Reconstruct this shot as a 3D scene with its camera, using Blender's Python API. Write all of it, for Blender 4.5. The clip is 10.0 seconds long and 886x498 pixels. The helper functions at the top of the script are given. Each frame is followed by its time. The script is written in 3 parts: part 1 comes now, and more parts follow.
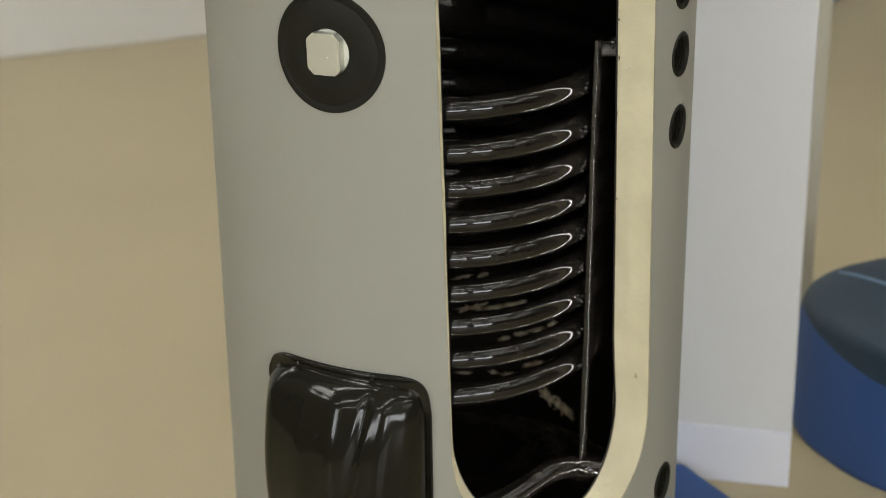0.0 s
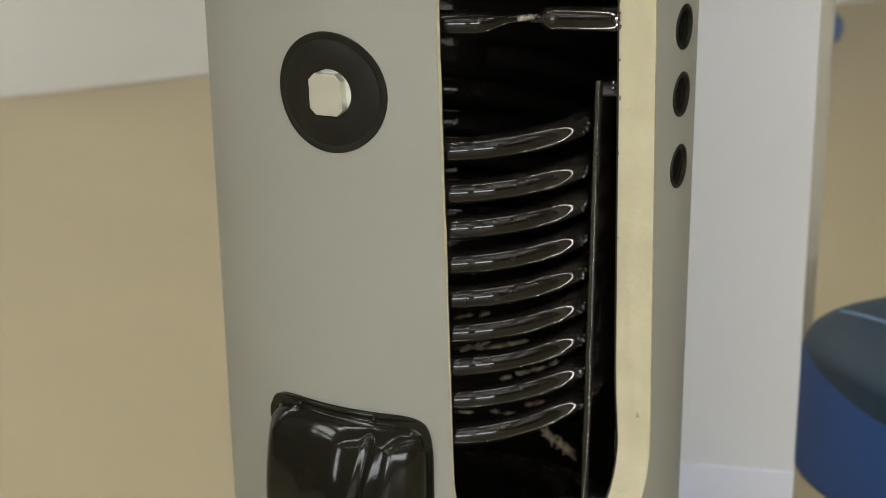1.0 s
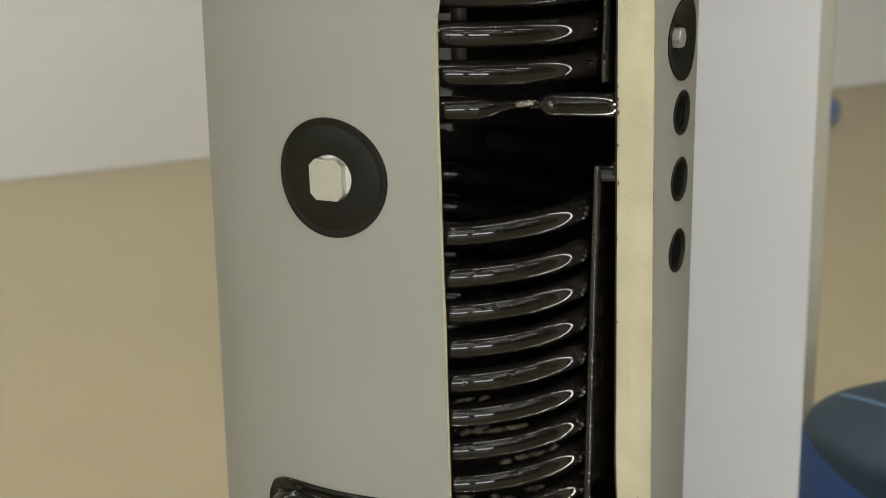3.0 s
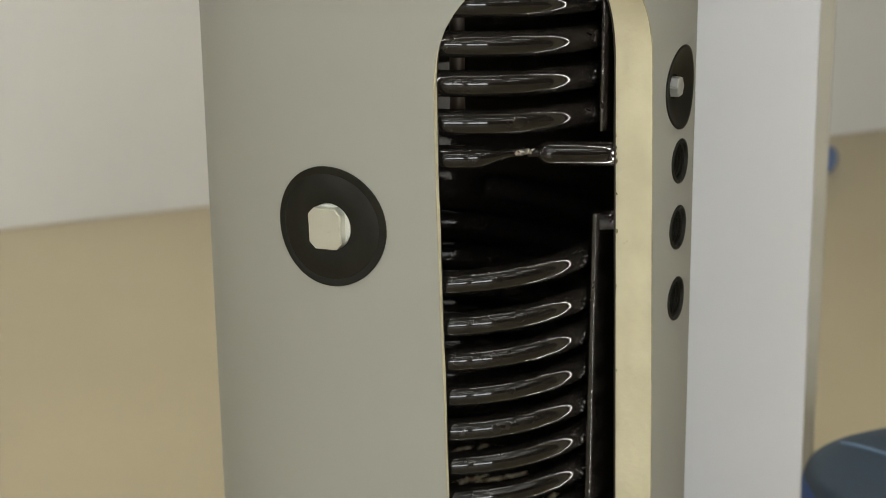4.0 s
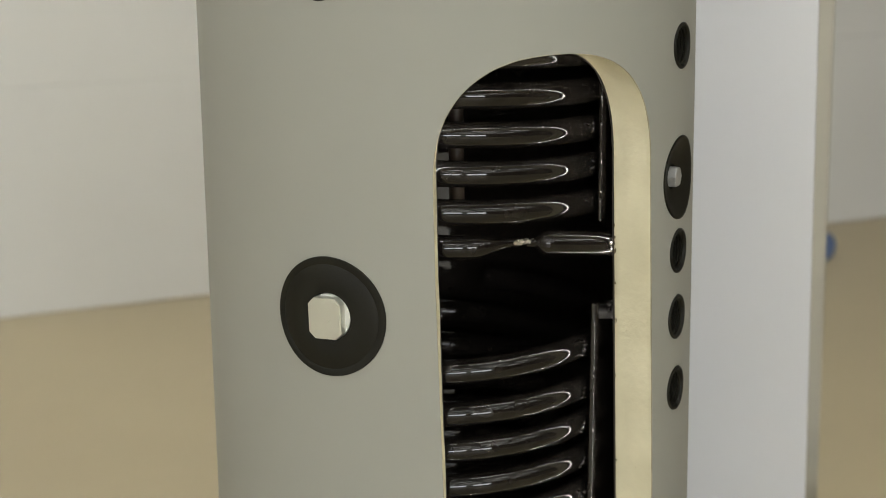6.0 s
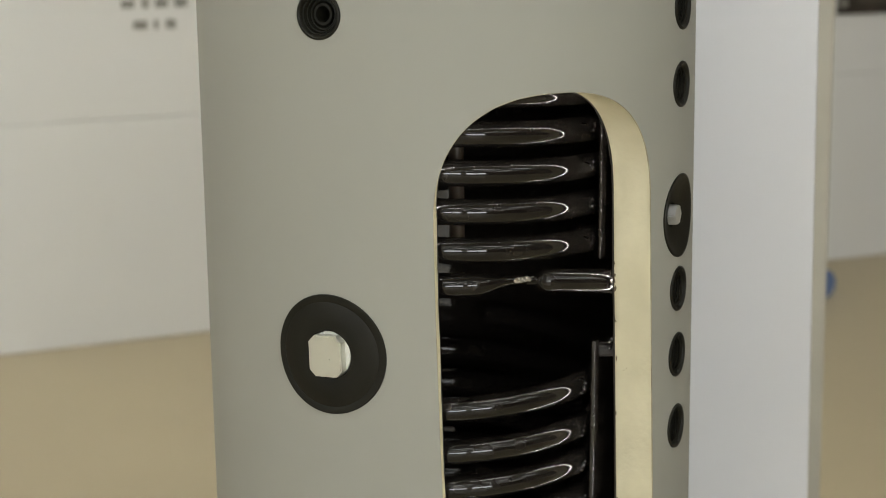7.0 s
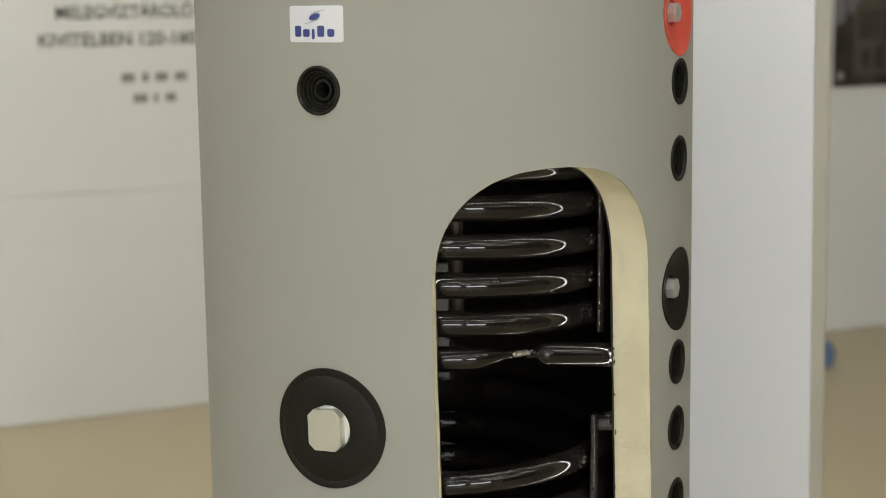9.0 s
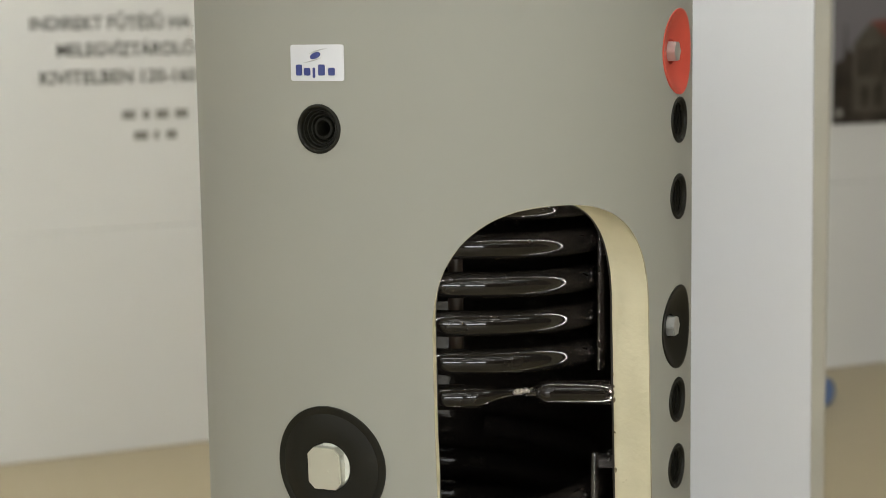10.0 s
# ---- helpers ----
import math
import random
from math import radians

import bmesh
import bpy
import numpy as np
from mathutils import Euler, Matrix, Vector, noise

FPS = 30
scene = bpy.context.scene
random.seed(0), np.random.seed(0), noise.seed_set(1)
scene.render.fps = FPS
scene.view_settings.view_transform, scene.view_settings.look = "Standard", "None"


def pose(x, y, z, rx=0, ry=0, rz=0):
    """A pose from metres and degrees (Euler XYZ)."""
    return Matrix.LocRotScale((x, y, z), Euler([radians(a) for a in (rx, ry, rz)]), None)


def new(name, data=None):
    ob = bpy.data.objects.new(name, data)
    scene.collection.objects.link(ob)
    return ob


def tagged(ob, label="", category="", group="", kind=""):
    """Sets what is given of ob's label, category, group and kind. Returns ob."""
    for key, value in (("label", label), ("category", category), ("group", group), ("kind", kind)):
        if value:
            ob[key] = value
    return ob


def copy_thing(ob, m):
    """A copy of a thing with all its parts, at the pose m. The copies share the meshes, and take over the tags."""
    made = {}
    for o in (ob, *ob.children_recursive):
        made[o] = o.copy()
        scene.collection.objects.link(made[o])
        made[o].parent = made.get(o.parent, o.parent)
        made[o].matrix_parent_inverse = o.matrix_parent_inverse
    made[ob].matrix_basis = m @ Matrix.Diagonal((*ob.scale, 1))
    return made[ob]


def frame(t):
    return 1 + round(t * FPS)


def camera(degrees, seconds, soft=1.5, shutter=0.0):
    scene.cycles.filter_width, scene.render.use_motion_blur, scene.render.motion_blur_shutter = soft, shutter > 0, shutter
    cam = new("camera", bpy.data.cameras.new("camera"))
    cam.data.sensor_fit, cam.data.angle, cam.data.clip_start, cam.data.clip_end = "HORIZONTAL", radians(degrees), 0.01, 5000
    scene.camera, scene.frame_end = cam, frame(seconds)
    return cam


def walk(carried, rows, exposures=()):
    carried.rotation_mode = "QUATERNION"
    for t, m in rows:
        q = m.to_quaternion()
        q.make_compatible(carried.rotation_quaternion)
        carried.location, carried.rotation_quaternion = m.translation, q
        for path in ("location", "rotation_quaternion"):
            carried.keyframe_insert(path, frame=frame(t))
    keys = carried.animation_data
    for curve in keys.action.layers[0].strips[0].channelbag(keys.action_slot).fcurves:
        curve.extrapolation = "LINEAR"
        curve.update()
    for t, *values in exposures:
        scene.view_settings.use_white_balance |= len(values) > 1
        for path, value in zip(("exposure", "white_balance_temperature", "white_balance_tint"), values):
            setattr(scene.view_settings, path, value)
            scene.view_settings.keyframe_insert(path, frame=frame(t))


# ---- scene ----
import collections

# ================= camera: a tripod that tilts up =================
EYE = (0.0, 0.0, 1.5)
cam = camera(29.77, 10.0, soft=0.75)
cam.data.dof.use_dof, cam.data.dof.focus_distance, cam.data.dof.aperture_fstop = True, 2.06, 4.3
TILTS = [
    (0.0, 68.611, 0.650, -0.136), (0.5, 69.269, 0.654, -0.095), (1.0, 69.936, 0.682, -0.095), (1.5, 70.586, 0.686, -0.065),
    (2.0, 71.286, 0.673, -0.079), (2.5, 71.989, 0.681, -0.103), (4.0, 74.379, 0.733, -0.189), (4.5, 75.118, 0.777, -0.184),
    (5.0, 75.836, 0.800, -0.205), (5.5, 76.576, 0.769, -0.221), (6.0, 77.372, 0.801, -0.244), (7.5, 79.210, 0.805, -0.241),
    (8.0, 79.844, 0.827, -0.280), (8.5, 80.436, 0.786, -0.303), (9.0, 81.061, 0.849, -0.301), (9.5, 81.654, 0.854, -0.306),
    (10.0, 82.308, 0.845, -0.304)]
DRIFT = Vector((-0.0015, -0.0143, 0.0120))     # the head's pivot lies off the lens: half of the way that the lens goes
walk(cam, [(t, pose(*(Vector(EYE) + DRIFT * (t / 5 - 1)), rx, ry, rz)) for t, rx, ry, rz in TILTS], exposures=[(0.0, 0.0), (10.0, 0.0)])

# ================= light =================
LAMP = 22.5
WINDOW_WATTS = 150.0
LED_GLOW = 120.0
world = bpy.data.worlds.new("world")
scene.world = world
world.use_nodes = True
world.node_tree.nodes["Background"].inputs[0].default_value = (0.8, 0.9, 1.0, 1)
world.node_tree.nodes["Background"].inputs[1].default_value = 0.05

# ================= materials =================
def mat(name, base, rough=0.5, metal=0.0, vary=0.06, scale=8.0, fine=120.0, bump=0.05, rough_vary=0.08, second=None,
        stain=None, coat=0.0, spec=0.5, depth=0.001):
    m = bpy.data.materials.new(name)
    m.use_nodes = True
    nt = m.node_tree
    b = nt.nodes["Principled BSDF"]
    b.inputs["Metallic"].default_value = metal
    b.inputs["Specular IOR Level"].default_value = spec
    b.inputs["Coat Weight"].default_value = coat
    tc = nt.nodes.new("ShaderNodeTexCoord")
    big = nt.nodes.new("ShaderNodeTexNoise")
    big.inputs["Scale"].default_value, big.inputs["Detail"].default_value = scale, 5.0
    small = nt.nodes.new("ShaderNodeTexNoise")
    small.inputs["Scale"].default_value, small.inputs["Detail"].default_value = fine, 3.0
    for n in (big, small):
        nt.links.new(tc.outputs["Object"], n.inputs["Vector"])
    ramp = nt.nodes.new("ShaderNodeValToRGB")
    lo = [c * (1 - vary) for c in base]
    hi = [min(1, c * (1 + vary)) for c in (second or base)]
    ramp.color_ramp.elements[0].position, ramp.color_ramp.elements[1].position = 0.3, 0.7
    ramp.color_ramp.elements[0].color, ramp.color_ramp.elements[1].color = (*lo, 1), (*hi, 1)
    nt.links.new(big.outputs["Fac"], ramp.inputs["Fac"])
    grain = nt.nodes.new("ShaderNodeMix")
    grain.data_type, grain.blend_type = "RGBA", "MULTIPLY"
    grain.inputs["Factor"].default_value = 0.5
    g2 = nt.nodes.new("ShaderNodeValToRGB")
    g2.color_ramp.elements[0].color, g2.color_ramp.elements[1].color = (1 - vary, 1 - vary, 1 - vary, 1), (1, 1, 1, 1)
    nt.links.new(small.outputs["Fac"], g2.inputs["Fac"])
    nt.links.new(ramp.outputs["Color"], grain.inputs["A"])
    nt.links.new(g2.outputs["Color"], grain.inputs["B"])
    colour = grain.outputs["Result"]
    if stain:
        sn = nt.nodes.new("ShaderNodeTexNoise")
        sn.inputs["Scale"].default_value, sn.inputs["Detail"].default_value = stain[1], 8.0
        nt.links.new(tc.outputs["Object"], sn.inputs["Vector"])
        sr = nt.nodes.new("ShaderNodeValToRGB")
        sr.color_ramp.elements[0].position, sr.color_ramp.elements[1].position = stain[2], stain[2] + 0.06
        nt.links.new(sn.outputs["Fac"], sr.inputs["Fac"])
        mx = nt.nodes.new("ShaderNodeMix")
        mx.data_type = "RGBA"
        nt.links.new(sr.outputs["Color"], mx.inputs["Factor"])
        nt.links.new(colour, mx.inputs["A"])
        mx.inputs["B"].default_value = (*stain[0], 1)
        colour = mx.outputs["Result"]
    nt.links.new(colour, b.inputs["Base Color"])
    rr = nt.nodes.new("ShaderNodeMapRange")
    rr.inputs["To Min"].default_value, rr.inputs["To Max"].default_value = max(0.02, rough - rough_vary), min(1, rough + rough_vary)
    nt.links.new(big.outputs["Fac"], rr.inputs["Value"])
    nt.links.new(rr.outputs["Result"], b.inputs["Roughness"])
    if bump:
        bp = nt.nodes.new("ShaderNodeBump")
        bp.inputs["Strength"].default_value, bp.inputs["Distance"].default_value = bump, depth
        nt.links.new(small.outputs["Fac"], bp.inputs["Height"])
        nt.links.new(bp.outputs["Normal"], b.inputs["Normal"])
    return m


JACKET = mat("grey_vinyl", (0.303, 0.301, 0.268), 0.55, spec=0.1, vary=0.025, scale=3, fine=900, bump=0.12, depth=0.0004)
FOAM = mat("cream_foam", (0.655, 0.605, 0.425), 0.85, vary=0.06, scale=14, fine=110, bump=0.4, depth=0.0025, second=(0.675, 0.625, 0.45), stain=((0.40, 0.33, 0.19), 55.0, 0.73))
ENAMEL = mat("black_enamel", (0.012, 0.010, 0.008), 0.06, vary=0.3, scale=9, fine=22, bump=0.12, rough_vary=0.03, depth=0.004)
DULL = mat("dull_enamel", (0.009, 0.008, 0.0075), 0.24, vary=0.4, scale=60, fine=200, bump=0.3, rough_vary=0.12, depth=0.0015)
TUBE = mat("enamelled_tube", (0.011, 0.0095, 0.008), 0.035, vary=0.35, scale=30, fine=55, bump=0.14, rough_vary=0.025, depth=0.0012, spec=0.36)
SCALED = mat("scaled_steel", (0.012, 0.010, 0.009), 0.48, vary=0.45, scale=70, fine=260, bump=0.5, depth=0.002, spec=0.25)
STEEL_EDGE = mat("cut_steel_edge", (0.05, 0.045, 0.04), 0.5, metal=0.6, vary=0.3, scale=40)
RIM = mat("cut_vinyl_edge", (0.36, 0.32, 0.22), 0.7, vary=0.3, scale=40)
WELD = mat("bare_weld", (0.50, 0.46, 0.41), 0.45, metal=1.0, vary=0.55, scale=170, fine=400, bump=0.6, depth=0.003)
RUBBER = mat("black_rubber", (0.0105, 0.0100, 0.0068), 0.5, vary=0.18, scale=20, fine=300, bump=0.15, spec=0.21)
PLASTIC = mat("glossy_black_plastic", (0.010, 0.0095, 0.0065), 0.12, vary=0.15, scale=12, fine=40, bump=0.04, rough_vary=0.04, spec=0.25)
NICKEL = mat("nickel", (0.63, 0.63, 0.55), 0.33, metal=0.6, vary=0.04, scale=30, fine=300, bump=0.03)
ZINC_PALE = mat("pale_zinc", (0.74, 0.75, 0.70), 0.35, metal=0.3, vary=0.05, scale=40)
CHROME = mat("zinc_nut", (0.66, 0.66, 0.64), 0.34, metal=0.65, vary=0.1, scale=60)
RED = mat("red_plastic", (0.56, 0.080, 0.052), 0.42, vary=0.08, scale=25, bump=0.05)
BLUE_P = mat("blue_plastic", (0.02, 0.08, 0.36), 0.38, vary=0.08, scale=25, bump=0.05)
STICKER = mat("white_label", (0.60, 0.61, 0.64), 0.35, vary=0.02, bump=0.0)
INK_BLUE = mat("blue_ink", (0.035, 0.05, 0.20), 0.4, vary=0.03, bump=0.0)
INK_GREY = mat("grey_ink", (0.35, 0.36, 0.36), 0.4, vary=0.03, bump=0.0)
FLOOR = mat("tan_linoleum", (0.425, 0.355, 0.225), 0.42, vary=0.05, scale=0.8, fine=45, bump=0.08, second=(0.445, 0.376, 0.242))
WALL = mat("white_painted_board", (0.700, 0.698, 0.680), 0.6, vary=0.02, scale=1.2, fine=60, bump=0.08)
# for the unseen walls: dark, so that little light bounces onto the tank
SIDE_WALL = mat("dim_unseen_wall", (0.16, 0.13, 0.095), 0.6, vary=0.1, scale=1.5, fine=60, bump=0.08)
CEIL = mat("ceiling_board", (0.30, 0.30, 0.29), 0.8, vary=0.02, scale=2)
PLINTH = mat("bluish_white_laminate", (0.70, 0.72, 0.82), 0.4, vary=0.02, scale=3, fine=200, bump=0.03)
PANEL = mat("white_laminate", (0.645, 0.652, 0.680), 0.35, vary=0.015, scale=2, fine=200, bump=0.03)
POST = mat("grey_beige_post", (0.42, 0.395, 0.325), 0.5, vary=0.08, scale=5)
DARK = mat("dark_foot", (0.02, 0.02, 0.02), 0.5)
BLUE = mat("blue_leatherette", (0.026, 0.078, 0.255), 0.62, vary=0.10, scale=6, fine=220, bump=0.25)
# the pouf's blue with shade put into the colour
BLUE_SHADED = mat("blue_leatherette_shaded", (0.016, 0.036, 0.062), 0.6, vary=0.10, scale=6, fine=220, bump=0.25)
PIPING = mat("pale_piping", (0.16, 0.24, 0.36), 0.5)
INK_SOFT = mat("grey_lettering", (0.2, 0.19, 0.165), 0.5, vary=0.05, bump=0.0)
INK = mat("dark_lettering", (0.085, 0.08, 0.07), 0.5, vary=0.05, bump=0.0)
PH_SKY = mat("print_sky", (0.19, 0.178, 0.19), 0.35, vary=0.08, scale=2, bump=0.0)
PH_TREE = mat("print_trees", (0.026, 0.020, 0.015), 0.35, vary=0.6, scale=9, fine=40, bump=0.0, second=(0.045, 0.036, 0.028))
PH_HOUSE = mat("print_house", (0.098, 0.086, 0.068), 0.35, vary=0.25, scale=12, bump=0.0)
PH_ROOF = mat("print_roof", (0.20, 0.065, 0.05), 0.35, vary=0.2, scale=12, bump=0.0)
PH_PALE = mat("print_path", (0.33, 0.32, 0.28), 0.35, vary=0.3, scale=10, bump=0.0)
LIGHT = bpy.data.materials.new("lamp_tube")
LIGHT.use_nodes = True
em = LIGHT.node_tree.nodes["Principled BSDF"]
em.inputs["Base Color"].default_value = (0.9, 0.9, 0.88, 1)
em.inputs["Emission Color"].default_value = (0.972, 0.973, 0.902, 1)
em.inputs["Emission Strength"].default_value = LAMP
METAL_W = mat("white_metal", (0.7, 0.7, 0.68), 0.4, vary=0.02)


# ================= builders =================
def finish(name, bm, material, parent=None, label="", smooth=True):
    bmesh.ops.recalc_face_normals(bm, faces=bm.faces)
    me = bpy.data.meshes.new(name)
    bm.to_mesh(me)
    bm.free()
    me.materials.append(material)
    if smooth:
        me.polygons.foreach_set("use_smooth", [True] * len(me.polygons))
        me.set_sharp_from_angle(angle=radians(40))
    ob = new(name, me)
    if parent:
        ob.parent = parent
    return tagged(ob, label)


def part(name, bm, material, parent, label="", smooth=True):
    return finish(name, bm, material, parent, label, smooth)


def thing(name, m, label, category, group="", kind=""):
    ob = new(name)
    ob.matrix_world = m
    return tagged(ob, label, category, group, kind)


def box(sx, sy, sz, at=(0, 0, 0), bevel=0.0, seg=2, bm=None):
    """A box of that size whose base is centred at a point."""
    b2 = bmesh.new()
    bmesh.ops.create_cube(b2, size=1, matrix=Matrix.Translation((at[0], at[1], at[2] + sz / 2)) @ Matrix.Diagonal((sx, sy, sz, 1)))
    if bevel:
        bmesh.ops.bevel(b2, geom=b2.edges[:], offset=bevel, segments=seg, affect="EDGES", profile=0.5)
    if bm is None:
        return b2
    me = bpy.data.meshes.new("t")
    b2.to_mesh(me)
    b2.free()
    bm.from_mesh(me)
    bpy.data.meshes.remove(me)
    return bm


def sweep(points, radius, n=14, closed=False, bm=None, caps=True):
    """A tube along points; radius may be a function of the share of the way."""
    bm = bm or bmesh.new()
    pts = [Vector(p) for p in points]
    rings, up = [], Vector((0, 0, 1))
    for i, p in enumerate(pts):
        d = (pts[min(i + 1, len(pts) - 1)] - pts[max(i - 1, 0)]).normalized()
        ref = up if abs(d.z) < 0.9 else Vector((1, 0, 0))
        a = d.cross(ref).normalized()
        b = a.cross(d).normalized()
        r = radius(i / (len(pts) - 1)) if callable(radius) else radius
        rings.append([bm.verts.new(p + (a * math.cos(k * math.tau / n) + b * math.sin(k * math.tau / n)) * r) for k in range(n)])
    for r0, r1 in zip(rings, rings[1:]):
        for k in range(n):
            bm.faces.new((r0[k], r0[(k + 1) % n], r1[(k + 1) % n], r1[k]))
    if caps:
        bm.faces.new(rings[0]), bm.faces.new(rings[-1][::-1])
    return bm


# ================= the hall =================
WALL_TURN = 23.5
HALL = pose(-1.55, 5.69, 0, 0, 0, WALL_TURN)     # x along the far wall, y behind it
# the unseen end walls at X0 and X1 stand near to cut side light
X0, X1, DEEP, HIGH = -4.7, 4.8, 12.0, 3.7


def hall_box(name, sx, sy, sz, at, material, label, category, bevel=0.0):
    ob = finish(name, box(sx, sy, sz, at, bevel), material, smooth=False)
    ob.matrix_world = HALL
    return tagged(ob, label, category, kind="structure")


hall_box("floor", X1 - X0, DEEP, 0.1, ((X0 + X1) / 2, -DEEP / 2, -0.1), FLOOR, "tan linoleum floor of a show hall", "floor")
hall_box("ceiling", X1 - X0, DEEP, 0.1, ((X0 + X1) / 2, -DEEP / 2, HIGH), CEIL, "plain grey ceiling", "ceiling")
hall_box("wall_north", X1 - X0 + 0.4, 0.2, HIGH, ((X0 + X1) / 2, 0.12, 0), WALL, "white painted wall behind lined boards", "wall")
WIN = [(-3.2, 2.0), (-0.7, 2.0)]      # middles and widths of the windows behind the camera
SILL, HEAD = 1.0, 2.6
bm = box(X1 - X0 + 0.4, 0.2, SILL, ((X0 + X1) / 2, -DEEP - 0.1, 0))
box(X1 - X0 + 0.4, 0.2, HIGH - HEAD, ((X0 + X1) / 2, -DEEP - 0.1, HEAD), bm=bm)
cuts = [X0 - 0.2] + [c + s_ * w / 2 for c, w in WIN for s_ in (-1, 1)] + [X1 + 0.2]
for k in range(0, len(cuts), 2):
    box(cuts[k + 1] - cuts[k], 0.2, HEAD - SILL, ((cuts[k] + cuts[k + 1]) / 2, -DEEP - 0.1, SILL), bm=bm)
ws = finish("wall_south", bm, SIDE_WALL, smooth=False)
ws.matrix_world = HALL
tagged(ws, "unseen brown wall with two windows, kept dark to dim reflections", "wall", kind="structure")


def window(k, m, w):
    win = tagged(new("window_%d" % k), "white framed window letting daylight in", "window", kind="structure")
    win.matrix_world = m
    for x in (-w / 2 + 0.03, 0, w / 2 - 0.03):
        part("window_frame", box(0.06, 0.07, HEAD - SILL - 0.12, (x, 0, 0.06)), METAL_W, win, smooth=False)
    for z in (0.0, HEAD - SILL - 0.06):
        part("window_frame", box(w, 0.07, 0.06, (0, 0, z)), METAL_W, win, smooth=False)
    sky = bpy.data.lights.new("window_light", "AREA")
    sky.shape, sky.size, sky.size_y, sky.energy, sky.color = "RECTANGLE", w, HEAD - SILL, WINDOW_WATTS * w / 2, (0.945, 0.975, 0.985)
    glow = new("window_light", sky)
    glow.matrix_world = m @ pose(0, -0.06, (HEAD - SILL) / 2, 90, 0, 0)


for k, (c, w) in enumerate(WIN):
    window(k + 1, HALL @ pose(c, -DEEP - 0.1, SILL), w)
bm = box(0.2, DEEP, SILL, (X0 - 0.1, -DEEP / 2, 0))
box(0.2, DEEP, HIGH - HEAD, (X0 - 0.1, -DEEP / 2, HEAD), bm=bm)
WEST, WIDE = -6.0, 0.8
for y0, y1 in ((-DEEP, WEST - WIDE / 2), (WEST + WIDE / 2, 0)):
    box(0.2, y1 - y0, HEAD - SILL, (X0 - 0.1, (y0 + y1) / 2, SILL), bm=bm)
ww = finish("wall_west", bm, SIDE_WALL, smooth=False)
ww.matrix_world = HALL
tagged(ww, "unseen brown wall with one window, dark and near to dim the side light", "wall", kind="structure")
window(3, HALL @ pose(X0 - 0.1, WEST, SILL, 0, 0, -90), WIDE)
hall_box("wall_east", 0.2, DEEP, HIGH, (X1 + 0.1, -DEEP / 2, 0), SIDE_WALL, "unseen brown wall, dark and near to dim the side light", "wall")
wn = bpy.data.objects["wall_north"]
for z0, z1 in ((0.0, 0.8094), (0.8106, 2.0), (2.003, HIGH)):
    p = finish("panel", box(X1 - X0, 0.02, z1 - z0, ((X0 + X1) / 2, 0.01, z0), 0.003, 1), WALL, smooth=False)
    p.parent = wn

# ceiling luminaires in rows
def luminaire(m):
    lamp = thing("ceiling_light", m, "white linear ceiling light, switched on", "ceiling light", "rows of ceiling lights")
    part("housing", box(1.24, 0.16, 0.05, (0, 0, 0.02), 0.006), METAL_W, lamp, smooth=False)
    part("diffuser", box(1.20, 0.12, 0.025, (0, 0, 0), 0.008), LIGHT, lamp, "glowing white diffuser", smooth=False)
    return lamp


first = None
for i in range(6):
    for k in range(5):
        m = HALL @ pose(X0 + 0.35 + 1.6 * k, -1.2 - 1.9 * i, HIGH - 0.07)
        first = luminaire(m) if first is None else (copy_thing(first, m) and first)

# ================= the water tank =================
TX, TY, R = 0.0115, 2.273, 0.335
RV = 0.275
tank = thing("hot_water_tank", pose(TX, TY, 0), "grey vinyl-jacketed water tank cut open to show its coils", "water tank")
SLOT_U, SLOT_W, SLOT_LO, SLOT_HI = radians(23.5), 0.152, 0.444, 1.1432    # angle, half width, centres of the round ends
LEFT, SIDE = radians(-26.62), radians(63.4)


def on(a, z, r):
    return Vector((r * math.sin(a), -r * math.cos(a), z))


def frame_at(a, z, h=0.0):
    """A frame on the jacket: x along it, y up, z outwards."""
    return Matrix.Translation(on(a, z, R + h)) @ Matrix(((math.cos(a), 0, math.sin(a)), (math.sin(a), 0, -math.cos(a)), (0, 1, 0))).to_4x4()


def ease(t):
    t = min(1.0, max(0.0, t))
    return t * t * (3 - 2 * t)


def stadium(half, n=32):
    """Outline of the slot at a half width, as (along, up); its upper left corner is squarer."""
    pts = []
    for k in range(n + 1):
        a = math.pi * k / n
        c, d = math.cos(a), math.sin(a)
        e = 2.38 if c < 0 else 2.42
        q = (abs(c) ** e + d ** e) ** (-1 / e)
        c, d = c * q, d * q
        pts.append((half * c, SLOT_HI + half * d))
    for k in range(1, 24):
        pts.append((-half, SLOT_HI + (SLOT_LO - SLOT_HI) * k / 24))
    for k in range(n + 1):
        a = math.pi + math.pi * k / n
        pts.append((half * math.cos(a), SLOT_LO + half * math.sin(a)))
    for k in range(1, 24):
        pts.append((half, SLOT_LO + (SLOT_HI - SLOT_LO) * k / 24))
    return pts


def cut(u, v, deep=0.0):
    """The slot was cut a little out of plumb and narrower at its head; deep in, its foot is wider on one side."""
    if u > 0:
        u += deep * (0.0025 + 0.0115 * ease((SLOT_LO + 0.11 - v) / 0.16)) * min(1, u / (0.5 * SLOT_W))
    f = (SLOT_HI - min(max(v, SLOT_LO), SLOT_HI)) / (SLOT_HI - SLOT_LO)
    return u * (0.992 + 0.035 * f if u > 0 else 1.020 + 0.012 * min(1, f / 0.2)) - 0.003 + 0.0165 * f


